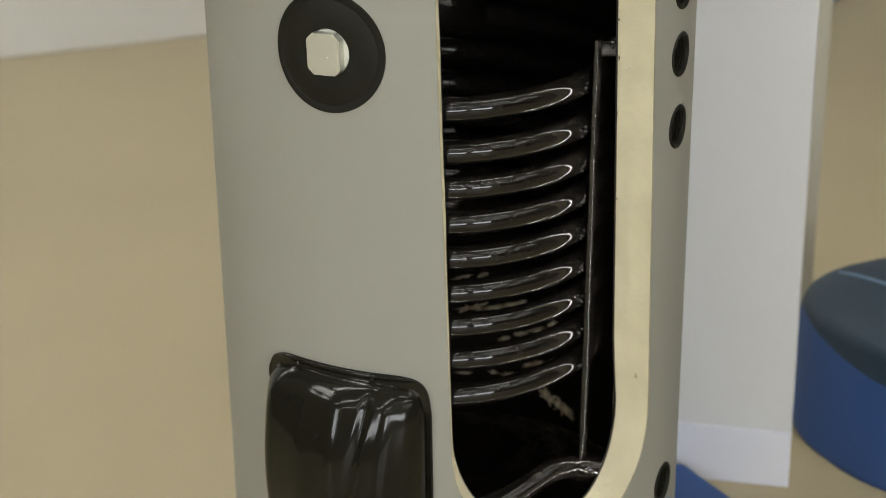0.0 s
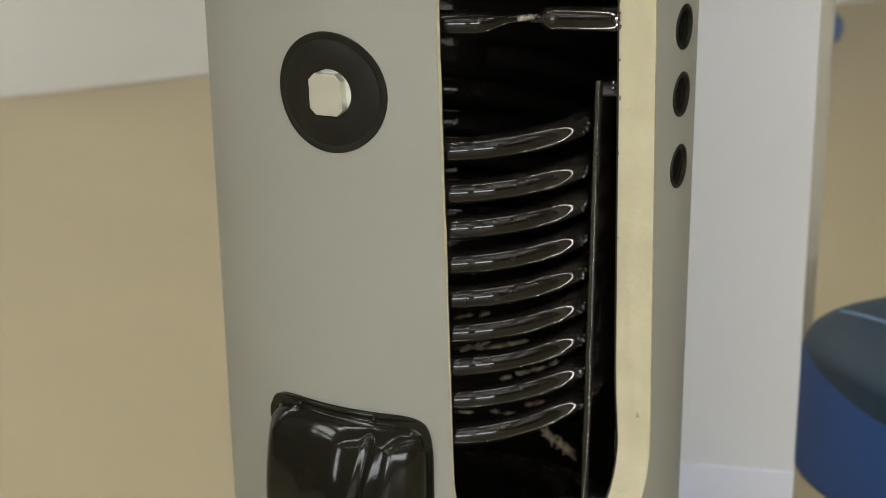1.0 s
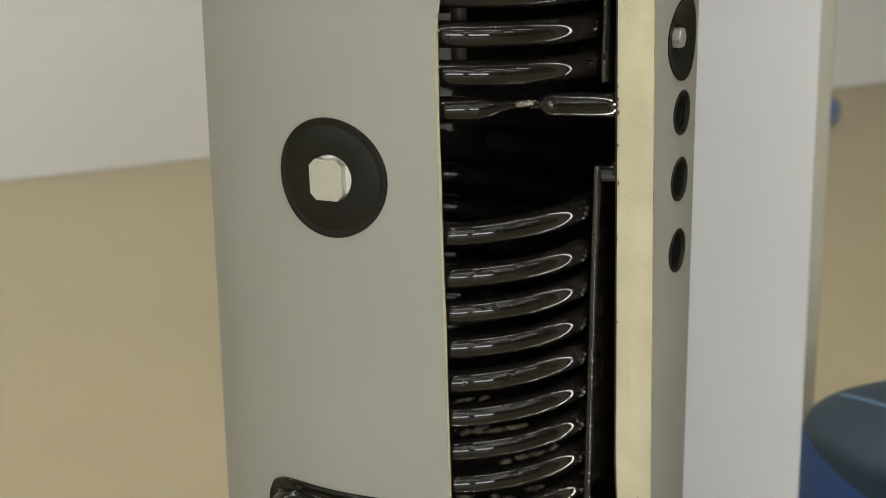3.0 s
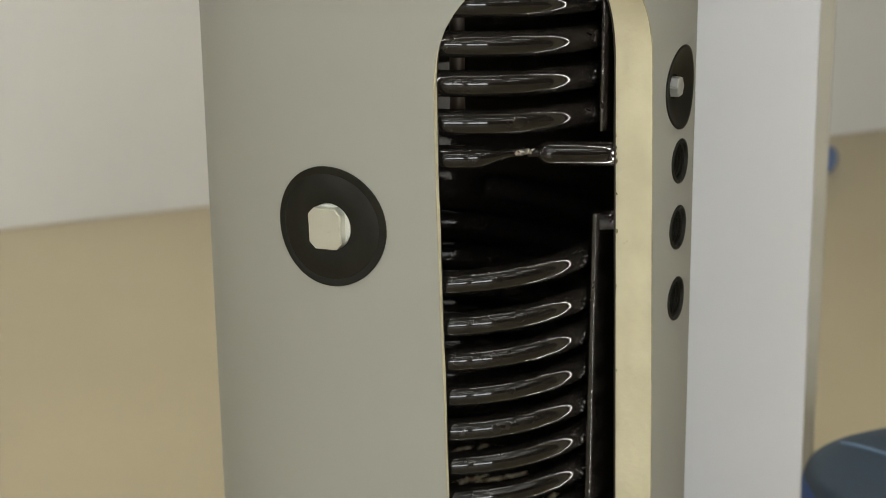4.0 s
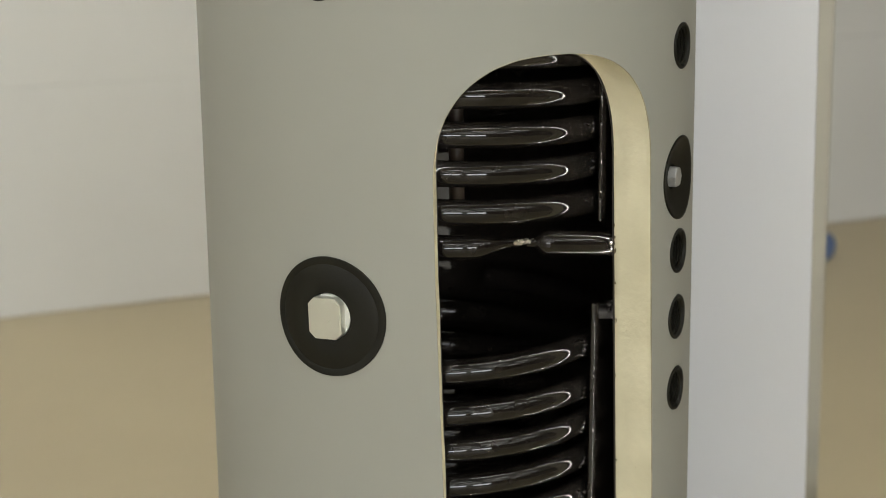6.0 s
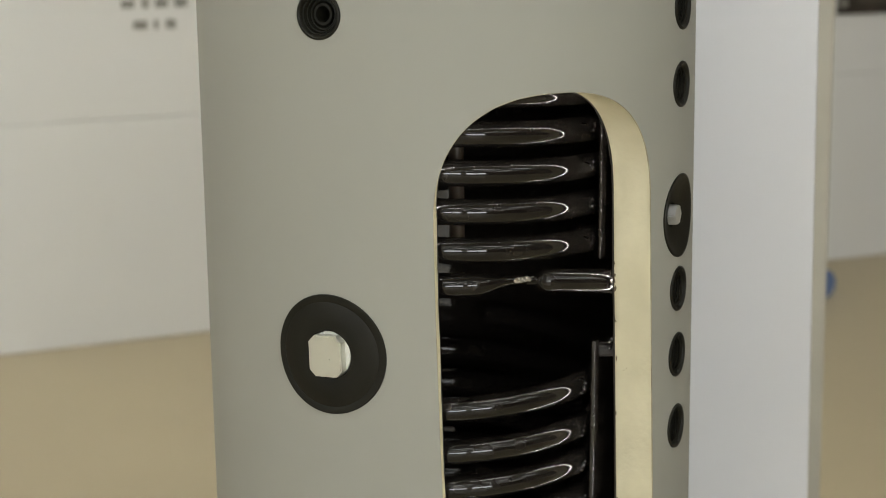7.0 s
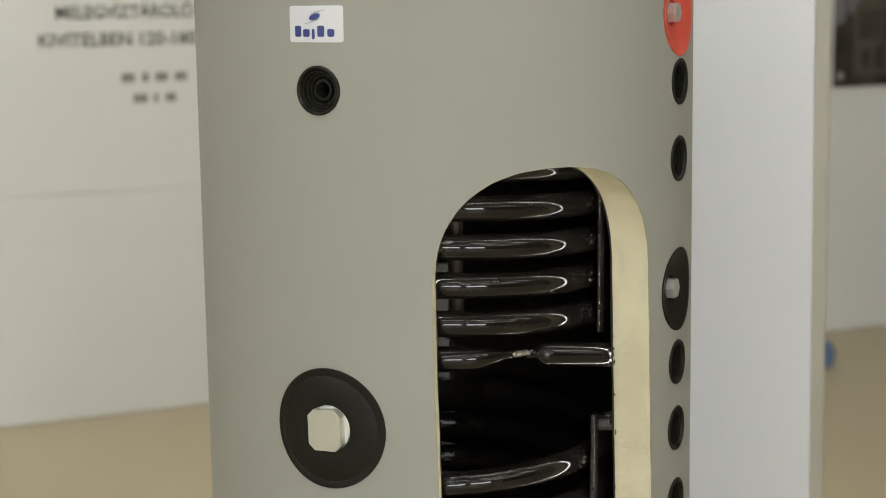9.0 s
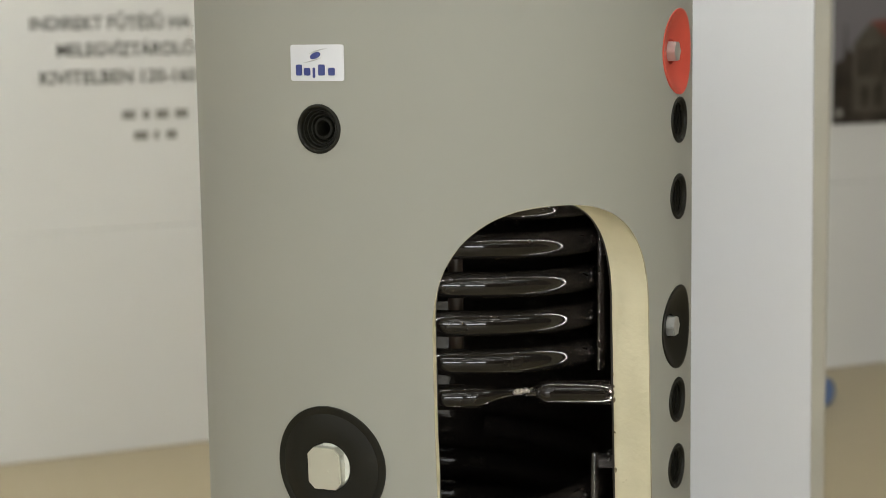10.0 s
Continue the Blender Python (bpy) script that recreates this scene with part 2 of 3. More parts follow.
def squared(pts, grow):
    out = []
    for u, v in pts:
        c = SLOT_HI if v > SLOT_HI else SLOT_LO if v < SLOT_LO else v
        k = grow / max(abs(u), abs(v - c))
        out.append((u * k, c + (v - c) * k))
    return out


def pierced(radius, z0, z1, holes, slot=True):
    """A cylinder wall with the slot and round holes (angle, z, hole radius, patch half)."""
    bm = bmesh.new()
    patches = [(a, z, hr / R, ph / R, ph, hr) for a, z, hr, ph in holes]
    ucut, zcut = {-math.pi, math.pi}, {z0, z1}
    rects = []
    for a, z, _, pa, ph, _ in patches:
        rects.append((a - pa, a + pa, z - ph, z + ph))
    if slot:
        g = 0.175
        rects.append((SLOT_U - g / R, SLOT_U + g / R, SLOT_LO - g, SLOT_HI + g))
    for a0, a1, b0, b1 in rects:
        ucut |= {a0, a1}
        zcut |= {b0, b1}
    us, zs = sorted(ucut), sorted(zcut)
    fine = []
    for a, b in zip(us, us[1:]):
        n = max(1, math.ceil((b - a) / radians(3)))
        fine += [a + (b - a) * k / n for k in range(n)]
    fine.append(us[-1])
    for a, b in zip(fine, fine[1:]):
        for c, d in zip(zs, zs[1:]):
            mu, mz = (a + b) / 2, (c + d) / 2
            if any(r[0] < mu < r[1] and r[2] < mz < r[3] for r in rects):
                continue
            bm.faces.new([bm.verts.new(on(p, q, radius)) for p, q in ((a, c), (b, c), (b, d), (a, d))])

    def ring(inner, outer, ua, steps=6):
        rows = []
        for s in range(steps + 1):
            f = s / steps
            rows.append([bm.verts.new(on(ua + (i[0] + (o[0] - i[0]) * f) / R, i[1] + (o[1] - i[1]) * f, radius)) for i, o in zip(inner, outer)])
        n = len(inner)
        for r0, r1 in zip(rows, rows[1:]):
            for k in range(n):
                bm.faces.new((r0[k], r0[(k + 1) % n], r1[(k + 1) % n], r1[k]))
    for a, z, _, _, ph, hr in patches:
        cs = [(math.cos(math.tau * k / 48), math.sin(math.tau * k / 48)) for k in range(48)]
        ring([(hr * x, z + hr * y) for x, y in cs], [(ph * x / max(abs(x), abs(y)), z + ph * y / max(abs(x), abs(y))) for x, y in cs], a, 4)
    if slot:
        st = stadium(SLOT_W)
        ring([(cut(u, v, 1.0 if radius < R - 0.01 else 0.0), v) for u, v in st], squared(st, 0.175), SLOT_U, 4)
    bmesh.ops.remove_doubles(bm, verts=bm.verts, dist=0.00002)
    return bm


def radial(ob, sign=1):
    """Exact cylinder normals."""
    me = ob.data
    me.polygons.foreach_set("use_smooth", [True] * len(me.polygons))
    me.normals_split_custom_set_from_vertices([Vector((v.co.x, v.co.y, 0)).normalized() * sign for v in me.vertices])


def raw(name, bm, material, parent, sign=1, label=""):
    for f in bm.faces:
        c = f.calc_center_median()
        if f.normal.length == 0:
            f.normal_update()
        if f.normal.dot(Vector((c.x, c.y, 0))) * sign < 0:
            f.normal_flip()
    me = bpy.data.meshes.new(name)
    bm.to_mesh(me)
    bm.free()
    me.materials.append(material)
    ob = new(name, me)
    ob.parent = parent
    radial(ob, sign)
    return tagged(ob, label)


SMALL_Z = ((1.386, 0.0), (1.2875, -0.3), (1.0204, -0.6), (0.9317, -0.9), (0.834, -1.0), (0.3025, -1.3))     # height and turn off the row
BIG_Z = (1.473, 1.117, 0.212)
PLUG_Z, LPORT_Z, LPORT_A = 0.977, 1.390, radians(-27.1)
holes = [(SIDE + radians(d), z, 0.025, 0.029) for z, d in SMALL_Z] + [(SIDE, z, 0.052, 0.0558) for z in BIG_Z]
holes += [(LPORT_A, LPORT_Z, 0.025, 0.029), (LEFT, PLUG_Z, 0.031, 0.04)]
raw("jacket", pierced(R, 0.0, 1.62, holes), JACKET, tank, 1, "matte grey vinyl jacket")
lid = bmesh.new()
bmesh.ops.create_cone(lid, cap_ends=True, segments=96, radius1=R + 0.002, radius2=R - 0.008, depth=0.03, matrix=Matrix.Translation((0, 0, 1.63)))
part("lid", lid, JACKET, tank)

# foam on the sides of the slot
bm = bmesh.new()
st = stadium(SLOT_W, 48)
steps = [(0.0, 0), (0.0012, 0.3), (0.005, 1), (0.01, 1), (0.02, 1), (0.03, 1), (0.04, 1), (0.05, 1), (0.0583, 0)]
rows = []
for dr, free in steps:
    row = []
    for u, v in st:
        n1 = noise.noise(Vector((u * 30, v * 18, dr * 60))) * 0.0025 * free + noise.noise(Vector((u * 90, v * 90, dr * 150))) * 0.0009 * free
        c = min(max(v, SLOT_LO), SLOT_HI)
        k = 1 + n1 / SLOT_W
        row.append(bm.verts.new(on(SLOT_U + cut(u * k, v, dr / 0.0583) / R, c + (v - c) * k, R - dr)))
    rows.append(row)
for r0, r1 in zip(rows, rows[1:]):
    for k in range(len(st)):
        bm.faces.new((r0[k], r0[(k + 1) % len(st)], r1[(k + 1) % len(st)], r1[k]))
part("insulation", bm, FOAM, tank, "cut edge of cream polyurethane foam")
# jacket's cut rim and the steel edge
for nm, ra, rb, grow, m_ in (("jacket_rim", R + 0.0003, R - 0.0011, -0.0006, RIM), ("vessel_rim", RV + 0.0020, RV - 0.0005, -0.0010, STEEL_EDGE)):
    bm = bmesh.new()
    rows = []
    for r_, g_ in ((ra, 0.0), (ra, grow), (rb, grow), (rb, 0.0)):
        row = []
        for u, v in st:
            c = min(max(v, SLOT_LO), SLOT_HI)
            w = grow * 1.1 * noise.noise(Vector((u * 70, v * 70, r_ * 9))) if g_ else 0.0
            k = 1 + (g_ + w) / SLOT_W
            row.append(bm.verts.new(on(SLOT_U + cut(u * k, v, 1.0 if r_ < R - 0.01 else 0.0) / R, c + (v - c) * k, r_)))
        rows.append(row)
    for r0, r1 in zip(rows, rows[1:] + rows[:1]):
        for k in range(len(st)):
            bm.faces.new((r0[k], r0[(k + 1) % len(st)], r1[(k + 1) % len(st)], r1[k]))
    part(nm, bm, m_, tank)

# chips and gouges in the foam
CHIP = mat("gouged_foam", (0.13, 0.10, 0.06), 0.9, vary=0.4, scale=90)
rc = random.Random(5)
insul = bpy.data.objects["insulation"]
CHIPS = [(1.028, 0.281), (1.038, 0.280), (1.046, 0.2805), (1.062, 0.280), (0.985, 0.2805), (0.935, 0.2815), (0.86, 0.280), (0.742, 0.281)]
for z0, r0 in CHIPS:
    bm = bmesh.new()
    w, h = rc.uniform(0.0010, 0.0024), rc.uniform(0.002, 0.0055)
    pts = []
    for k in range(12):
        t = math.tau * k / 12
        q = rc.uniform(0.55, 1.1)
        z, r_ = z0 + h * q * math.sin(t), min(R - 0.0006, r0 + w * q * math.cos(t))
        pts.append(bm.verts.new(on(SLOT_U + (cut(SLOT_W, z) - 0.0022) / R, z, r_)))
    bm.faces.new(pts)
    part("gouge", bm, CHIP, insul, smooth=False)

# steel vessel, seen from inside
raw("vessel", pierced(RV, 0.2, 1.45, []), ENAMEL, tank, -1, "black glossy enamelled vessel wall")
for nm, zc, s in (("vessel_end", 0.2, -1), ("vessel_end", 1.45, 1)):
    bm = bmesh.new()
    rows = [[bm.verts.new(on(math.tau * k / 64, zc + s * 0.09 * (1 - (f / 6) ** 2), RV * f / 6)) for k in range(64)] for f in range(1, 7)]
    for r0, r1 in zip(rows, rows[1:]):
        for k in range(64):
            bm.faces.new((r0[k], r0[(k + 1) % 64], r1[(k + 1) % 64], r1[k]))
    bm.faces.new(rows[0])
    part(nm, bm, ENAMEL, tank)


def helix(rad, a0, z0, turns, pitch, n=40):
    return [on(radians(a0) + math.tau * k / n, z0 + pitch * k / n, rad) for k in range(int(turns * n) + 1)]


def first_turn(pts):
    """The lowest turn sags a little at its start."""
    return [Vector((p.x, p.y, p.z - 0.0062 * ease((25 - k) / 9))) for k, p in enumerate(pts)]


# lower coil: nine turns, with its lead to the wall at the foot
TUBE_R = 0.0163
LOW_R, LOW_Z, LOW_P = 0.2115, 0.4775, 0.0489
lead = [on(radians(a), z, r) for a, z, r in ((57, 0.322, 0.277), (54.7, 0.322, 0.262), (53.2, 0.321, 0.245), (50.2, 0.323, 0.230), (45.5, 0.328, 0.222), (40, 0.330, 0.217),
        (34, 0.326, 0.215), (27.7, 0.316, 0.215), (20.5, 0.304, 0.215), (13.7, 0.294, 0.215), (-8, 0.278, 0.215), (-40, 0.27, 0.215))]
for _ in range(3):                                   # rounded bends
    lead = lead[:1] + [q for a, b in zip(lead, lead[1:]) for q in (a.lerp(b, 0.25), a.lerp(b, 0.75))] + lead[-1:]
low = part("heating_coil", sweep([Vector((p.x, p.y, p.z + max(0, p.z - LOW_Z - 7.2 * LOW_P) * 0.2)) for p in first_turn(helix(LOW_R, -160, LOW_Z - LOW_P * 160 / 360, 8.9, LOW_P))], TUBE_R, 20), TUBE, tank, "black enamelled heating coil")
part("inlet_tube", sweep(lead, TUBE_R), TUBE, low)
UP_R, UP_Z, UP_P = 0.211, 1.0870, 0.0494
up = part("heating_coil", sweep(helix(UP_R, -200, UP_Z + UP_P * (4 + 200 / 360), 4.9, -UP_P), 0.0171, 20), TUBE, tank, "black enamelled heating coil")
def pinch(f):
    return 1 - 0.62 * ease((f - 0.81) / 0.14)


tail = [on(radians(-70 + 96 * k / 48), 1.0415 + 0.22 * TUBE_R * (1 - pinch(k / 48)), UP_R) for k in range(49)]
part("return_tube", sweep(tail, lambda f: TUBE_R * pinch(f), 20), TUBE, up)
stub = [on(radians(27), 1.042, UP_R + 0.001).lerp(on(radians(61), 1.027, RV + 0.01), k / 24) for k in range(25)]
part("outlet_tube", sweep(stub, lambda f: TUBE_R * (0.4 + 0.58 * math.sqrt(ease((f - 0.085) / 0.075))), 20), TUBE, up)
bm = bmesh.new()
for k in range(11):
    f = k / 10
    bmesh.ops.create_icosphere(bm, subdivisions=2, radius=1, matrix=Matrix.Translation(on(radians(22.8 + 7.0 * f), 1.0440 + 0.0012 * math.sin(2.4 * k), UP_R + 0.0046 + 0.0008 * math.cos(1.9 * k))) @ Matrix.Diagonal((0.0036, 0.0034, 0.0034 - 0.0008 * f, 1)))
for v in bm.verts:
    v.co += Vector(noise.noise_vector(v.co * 420)) * 0.0014
part("weld", bm, WELD, up, "bright bare weld")


def rail(a, r, z0, z1, a_lo, r_lo, parent):
    d = radians(a)
    bm = bmesh.new()
    lo, hi = on(radians(a_lo), z0, r_lo), on(d, z1, r)
    tang = Vector((math.cos(d), math.sin(d), 0))
    outw = Vector((math.sin(d), -math.cos(d), 0))
    n = 40
    rows = []
    for k in range(n + 1):
        p = lo.lerp(hi, k / n) + outw * noise.noise(Vector((0, 0, k * 0.9))) * 0.0008
        rows.append([bm.verts.new(p + tang * x + outw * y) for x, y in [(0.0078 * math.cos(math.tau * q / 14), 0.0048 * math.sin(math.tau * q / 14)) for q in range(14)]])
    for r0, r1 in zip(rows, rows[1:]):
        for k in range(14):
            bm.faces.new((r0[k], r0[(k + 1) % 14], r1[(k + 1) % 14], r1[k]))
    bm.faces.new(rows[0]), bm.faces.new(rows[-1])
    return part("rail", bm, TUBE, parent, "flat bar welded to the coil")


rail(54.0, 0.236, 0.303, 0.948, 50.7, 0.233, low)
rail(58.6, 0.237, 1.058, 1.30, 57.3, 0.237, up)


def lump(p, s, seed, parent, material=DULL):
    bm = bmesh.new()
    bmesh.ops.create_icosphere(bm, subdivisions=2, radius=1, matrix=Matrix.Translation(p) @ Matrix.Diagonal((s, s, s * 0.9, 1)))
    for v in bm.verts:
        v.co += Vector(noise.noise_vector(v.co * 160 + Vector((seed, 0, 0)))) * s * 0.75
    part("weld_bead", bm, material, parent)


for k in range(9):
    zb = LOW_Z + LOW_P * (k + 0.14) + (0.01 if k > 7 else 0)
    lump(on(radians(49.8), zb, LOW_R + 0.0165), 0.0040, k, low)
    lump(on(radians(50.6), zb + 0.006, LOW_R + 0.0175), 0.0027, k + 60, low)
    lump(on(radians(49.2), zb - 0.006, LOW_R + 0.0155), 0.0026, k + 80, low)
for k in range(4):
    zb = UP_Z + UP_P * (k - 0.16)
    lump(on(radians(54.9), zb, UP_R + 0.0165), 0.0042, 20 + k, up)
    lump(on(radians(55.8), zb + 0.008, UP_R + 0.0170), 0.0026, 30 + k, up)
part("bracket", sweep([on(radians(58), 0.931, 0.230), on(radians(61), 0.931, 0.25), on(radians(63), 0.931, 0.275)], 0.0095, 14), SCALED, low)
for k, (a, z, q) in enumerate(((58.6, 0.944, 0.0042), (59.6, 0.947, 0.0030), (60.4, 0.941, 0.0036), (58.4, 0.935, 0.0030), (62.2, 0.939, 0.0034), (62.4, 0.932, 0.0026))):
    lump(on(radians(a), z, 0.246 + 0.002 * (k % 2)), q, 50 + k, low)
part("dip_tube", sweep([on(radians(10), z, 0.06) for z in (1.05, 1.2, 1.35, 1.5)], 0.0105), mat("brown_tube", (0.06, 0.045, 0.032), 0.4, vary=0.2, scale=20), tank, "brown upright tube inside the coil")


# a strip of small lamps behind the lip of the slot
LED = bpy.data.materials.new("led")
LED.use_nodes = True
ln = LED.node_tree.nodes["Principled BSDF"]
ln.inputs["Emission Color"].default_value, ln.inputs["Emission Strength"].default_value = (1.0, 0.95, 0.86, 1), LED_GLOW
dense = stadium(SLOT_W, 64)
path = [(cut(u * 1.055, v, 1.0), min(max(v, SLOT_LO), SLOT_HI) + (v - min(max(v, SLOT_LO), SLOT_HI)) * 1.055) for u, v in dense]
bm = bmesh.new()
rows = [[bm.verts.new(on(SLOT_U + (u + o / SLOT_W * u * 0.5) / R, v, r_)) for u, v in path] for o, r_ in ((-0.004, RV - 0.0005), (-0.004, RV - 0.0016), (0.004, RV - 0.0016), (0.004, RV - 0.0005))]
for r0, r1 in zip(rows, rows[1:]):
    for k in range(len(path)):
        bm.faces.new((r0[k], r0[(k + 1) % len(path)], r1[(k + 1) % len(path)], r1[k]))
strip = part("led_strip", bm, STICKER, tank, "thin strip of small white lamps")
rl = random.Random(3)
spots, run = [], 0.0
for (u0, v0), (u1, v1) in zip(path, path[1:] + path[:1]):
    d = math.hypot(u1 - u0, v1 - v0)
    while run <= d:
        spots.append((u0 + (u1 - u0) * run / d, v0 + (v1 - v0) * run / d))
        run += 0.0125 * rl.uniform(0.88, 1.12)
    run -= d
led_mesh = None
for u, v in spots:
    if u < -0.12 and SLOT_LO - 0.06 < v < SLOT_HI + 0.02:      # none along the straight left side
        continue
    a = SLOT_U + u / R
    m = Matrix.Translation(on(a, v, RV - 0.0026)) @ pose(0, 0, 0, 0, 0, math.degrees(a))
    if led_mesh is None:
        bm = box(0.0022, 0.0016, 0.0022, (0, 0, -0.0011))
        ob = part("led", bm, LED, strip, smooth=False)
        led_mesh = ob.data
    else:
        ob = new("led", led_mesh)
        ob.parent = strip
    ob.matrix_basis = m

# rust flakes low on the back of the vessel
RUST = mat("rust_scale", (0.46, 0.29, 0.16), 0.7, vary=0.5, scale=90, fine=260, bump=0.6, depth=0.003, second=(0.76, 0.62, 0.45))
rr = random.Random(11)
FLAKES = ((173.5, 0.393, 0.022, 0.0075, -0.2), (161.5, 0.402, 0.034, 0.0075, -0.25), (162, 0.342, 0.008, 0.006, -0.3), (156, 0.354, 0.012, 0.006, -0.3),
          (149.5, 0.368, 0.014, 0.006, -0.4), (144, 0.383, 0.010, 0.005, -0.5), (150, 0.306, 0.010, 0.008, -0.4), (153.5, 0.299, 0.006, 0.005, -0.3),
          (165.7, 0.277, 0.007, 0.005, 0.0), (161, 0.277, 0.008, 0.005, -0.2), (176, 0.273, 0.014, 0.004, 0.0), (145, 0.250, 0.017, 0.013, 0.3),
          (139, 0.240, 0.022, 0.015, 0.3), (169.4, 0.452, 0.008, 0.006, -0.3), (176.5, 0.447, 0.014, 0.004, -0.2), (178, 0.187, 0.010, 0.004, 0.0))
for a0, z0, w, h, lean in FLAKES:
    if abs(a0 - 142) > 4:
        w, h = w * 1.3, h * 0.62
    bm = bmesh.new()
    n = 44
    ring_ = []
    for k in range(n):
        t, f = math.tau * k / n, 0.42 + 0.95 * rr.random() ** 1.4
        ring_.append((w * f * math.cos(t), h * f * math.sin(t) + lean * w * f * math.cos(t)))
    mid = bm.verts.new(on(radians(a0), z0, RV - 0.005))
    inner = [bm.verts.new(on(radians(a0) + 0.55 * x / RV, z0 + 0.55 * y, RV - 0.002 - 0.004 * rr.random())) for x, y in ring_]
    outer = [bm.verts.new(on(radians(a0) + x / RV, z0 + y, RV - 0.0012 - 0.001 * rr.random())) for x, y in ring_]
    for k in range(n):
        bm.faces.new((mid, inner[k], inner[(k + 1) % n]))
        bm.faces.new((inner[k], outer[k], outer[(k + 1) % n], inner[(k + 1) % n]))
    part("rust_patch", bm, RUST, tank, "flaking brown rust")


# ---- fittings on the jacket ----
def turned(a, z, profile, n=56, closed=True):
    """Rings of (radius, height) that follow the round jacket."""
    bm = bmesh.new()
    rows = []
    for r_, h in profile:
        row = []
        for k in range(n):
            x, y = r_ * math.cos(math.tau * k / n), r_ * math.sin(math.tau * k / n)
            row.append(bm.verts.new(on(a + x / R, z + y, R + h)))
        rows.append(row)
    for r0, r1 in zip(rows, rows[1:]):
        for k in range(n):
            bm.faces.new((r0[k], r0[(k + 1) % n], r1[(k + 1) % n], r1[k]))
    if closed:
        bm.faces.new(rows[-1])
    return bm


def local(bm, m):
    bmesh.ops.transform(bm, matrix=m, verts=bm.verts)
    return bm


def small_port(a, z, threaded=True):
    """A ribbed rubber bore, or a stepped one with a socket at its bottom."""
    profile = [(0.0297, 0.0), (0.0294, 0.0016), (0.0286, 0.0024), (0.0270, 0.0026), (0.0256, 0.0016)]
    if threaded:
        for k in range(5):
            profile += [(0.0246 - 0.0004 * k, -0.0005 - 0.0042 * k), (0.0246 - 0.0004 * k, -0.0018 - 0.0042 * k), (0.0222 - 0.0004 * k, -0.0028 - 0.0042 * k), (0.0222 - 0.0004 * k, -0.0038 - 0.0042 * k)]
        profile += [(0.0190, -0.024), (0.0010, -0.024)]
    else:
        for r_, h in ((0.0248, -0.0005), (0.0218, -0.0048), (0.0188, -0.0090)):
            profile += [(r_, h), (r_ - 0.0006, h - 0.0028), (r_ - 0.0011, h - 0.0030), (r_ - 0.0016, h - 0.0022), (r_ - 0.0024, h - 0.0022)]
        profile += [(0.0150, -0.0135), (0.0146, -0.019), (0.0118, -0.019)]
    grommet = part("port", turned(a, z, profile, closed=False), RUBBER, tank, "black rubber port grommet")
    if threaded:
        return
    bm = turned(a, z, [(0.0136, -0.020), (0.0135, -0.0118), (0.0130, -0.0106), (0.0120, -0.0102), (0.0098, -0.0106), (0.0090, -0.0122), (0.0087, -0.018), (0.0086, -0.05)], 40)
    part("socket", bm, RUBBER, grommet)


small_port(LPORT_A, LPORT_Z, False)
for z, d in SMALL_Z:
    small_port(SIDE + radians(d), z)


def rosette(z, material, label):
    ros = part("rosette", turned(SIDE, z, [(0.0548, 0.0), (0.0545, 0.0012), (0.0534, 0.0014), (0.0515, 0.0008), (0.048, -0.0008), (0.041, -0.0045), (0.031, -0.0085), (0.022, -0.011),
               (0.0165, -0.0118), (0.0160, -0.018)], 72), material, tank, label)
    bm = bmesh.new()
    bmesh.ops.create_cone(bm, cap_ends=True, segments=6, radius1=0.0145, radius2=0.0140, depth=0.018)
    bmesh.ops.bevel(bm, geom=bm.edges[:], offset=0.0012, segments=2, affect="EDGES")
    part("nut", local(bm, frame_at(SIDE, z, -0.0115) @ pose(0, 0, 0, 0, 0, 30)), CHROME, ros, "zinc-plated hexagon nut", smooth=True)
    return ros


rosette(BIG_Z[0], RED, "red plastic rosette of the hot outlet")
rosette(BIG_Z[1], RUBBER, "black rubber rosette")
rosette(BIG_Z[2], BLUE_P, "blue plastic rosette of the cold inlet")

plug = part("plug_collar", turned(LEFT, PLUG_Z, [(0.0755, 0.0), (0.0753, 0.0017), (0.0748, 0.0023), (0.0668, 0.0025), (0.0661, 0.0020), (0.0652, 0.0025), (0.045, 0.0029),
            (0.0318, 0.0031), (0.0303, 0.0024), (0.0297, -0.012)], 80, closed=False), RUBBER, tank, "wide black rubber collar")
bm = bmesh.new()
bmesh.ops.create_cone(bm, cap_ends=True, segments=40, radius1=0.0294, radius2=0.0288, depth=0.012)
part("thread", local(bm, frame_at(LEFT, PLUG_Z, -0.007)), ZINC_PALE, plug, "pale metal thread")
bm = box(0.0455, 0.0515, 0.02, (0, 0, 0))
bmesh.ops.bevel(bm, geom=[e for e in bm.edges if abs((e.verts[0].co - e.verts[1].co).normalized().z) > 0.9], offset=0.0082, segments=1, affect="EDGES")
bmesh.ops.bevel(bm, geom=[e for e in bm.edges if abs(e.verts[0].co.z - 0.02) < 1e-4 and abs(e.verts[1].co.z - 0.02) < 1e-4], offset=0.0014, segments=2, affect="EDGES")
bmesh.ops.create_cone(bm, cap_ends=True, segments=16, radius1=0.0014, radius2=0.0007, depth=0.0012, matrix=Matrix.Translation((0.006, -0.003, 0.0204)))
part("plug", local(bm, frame_at(LEFT, PLUG_Z, -0.0085) @ pose(-0.0008, -0.0005, 0, 0, 0, 1.5)), NICKEL, plug, "square nickel plug with clipped corners")

# ---- flange cover ----
CW, CH, CZ = 0.1235, 0.149, 0.4090     # half width, half height, middle


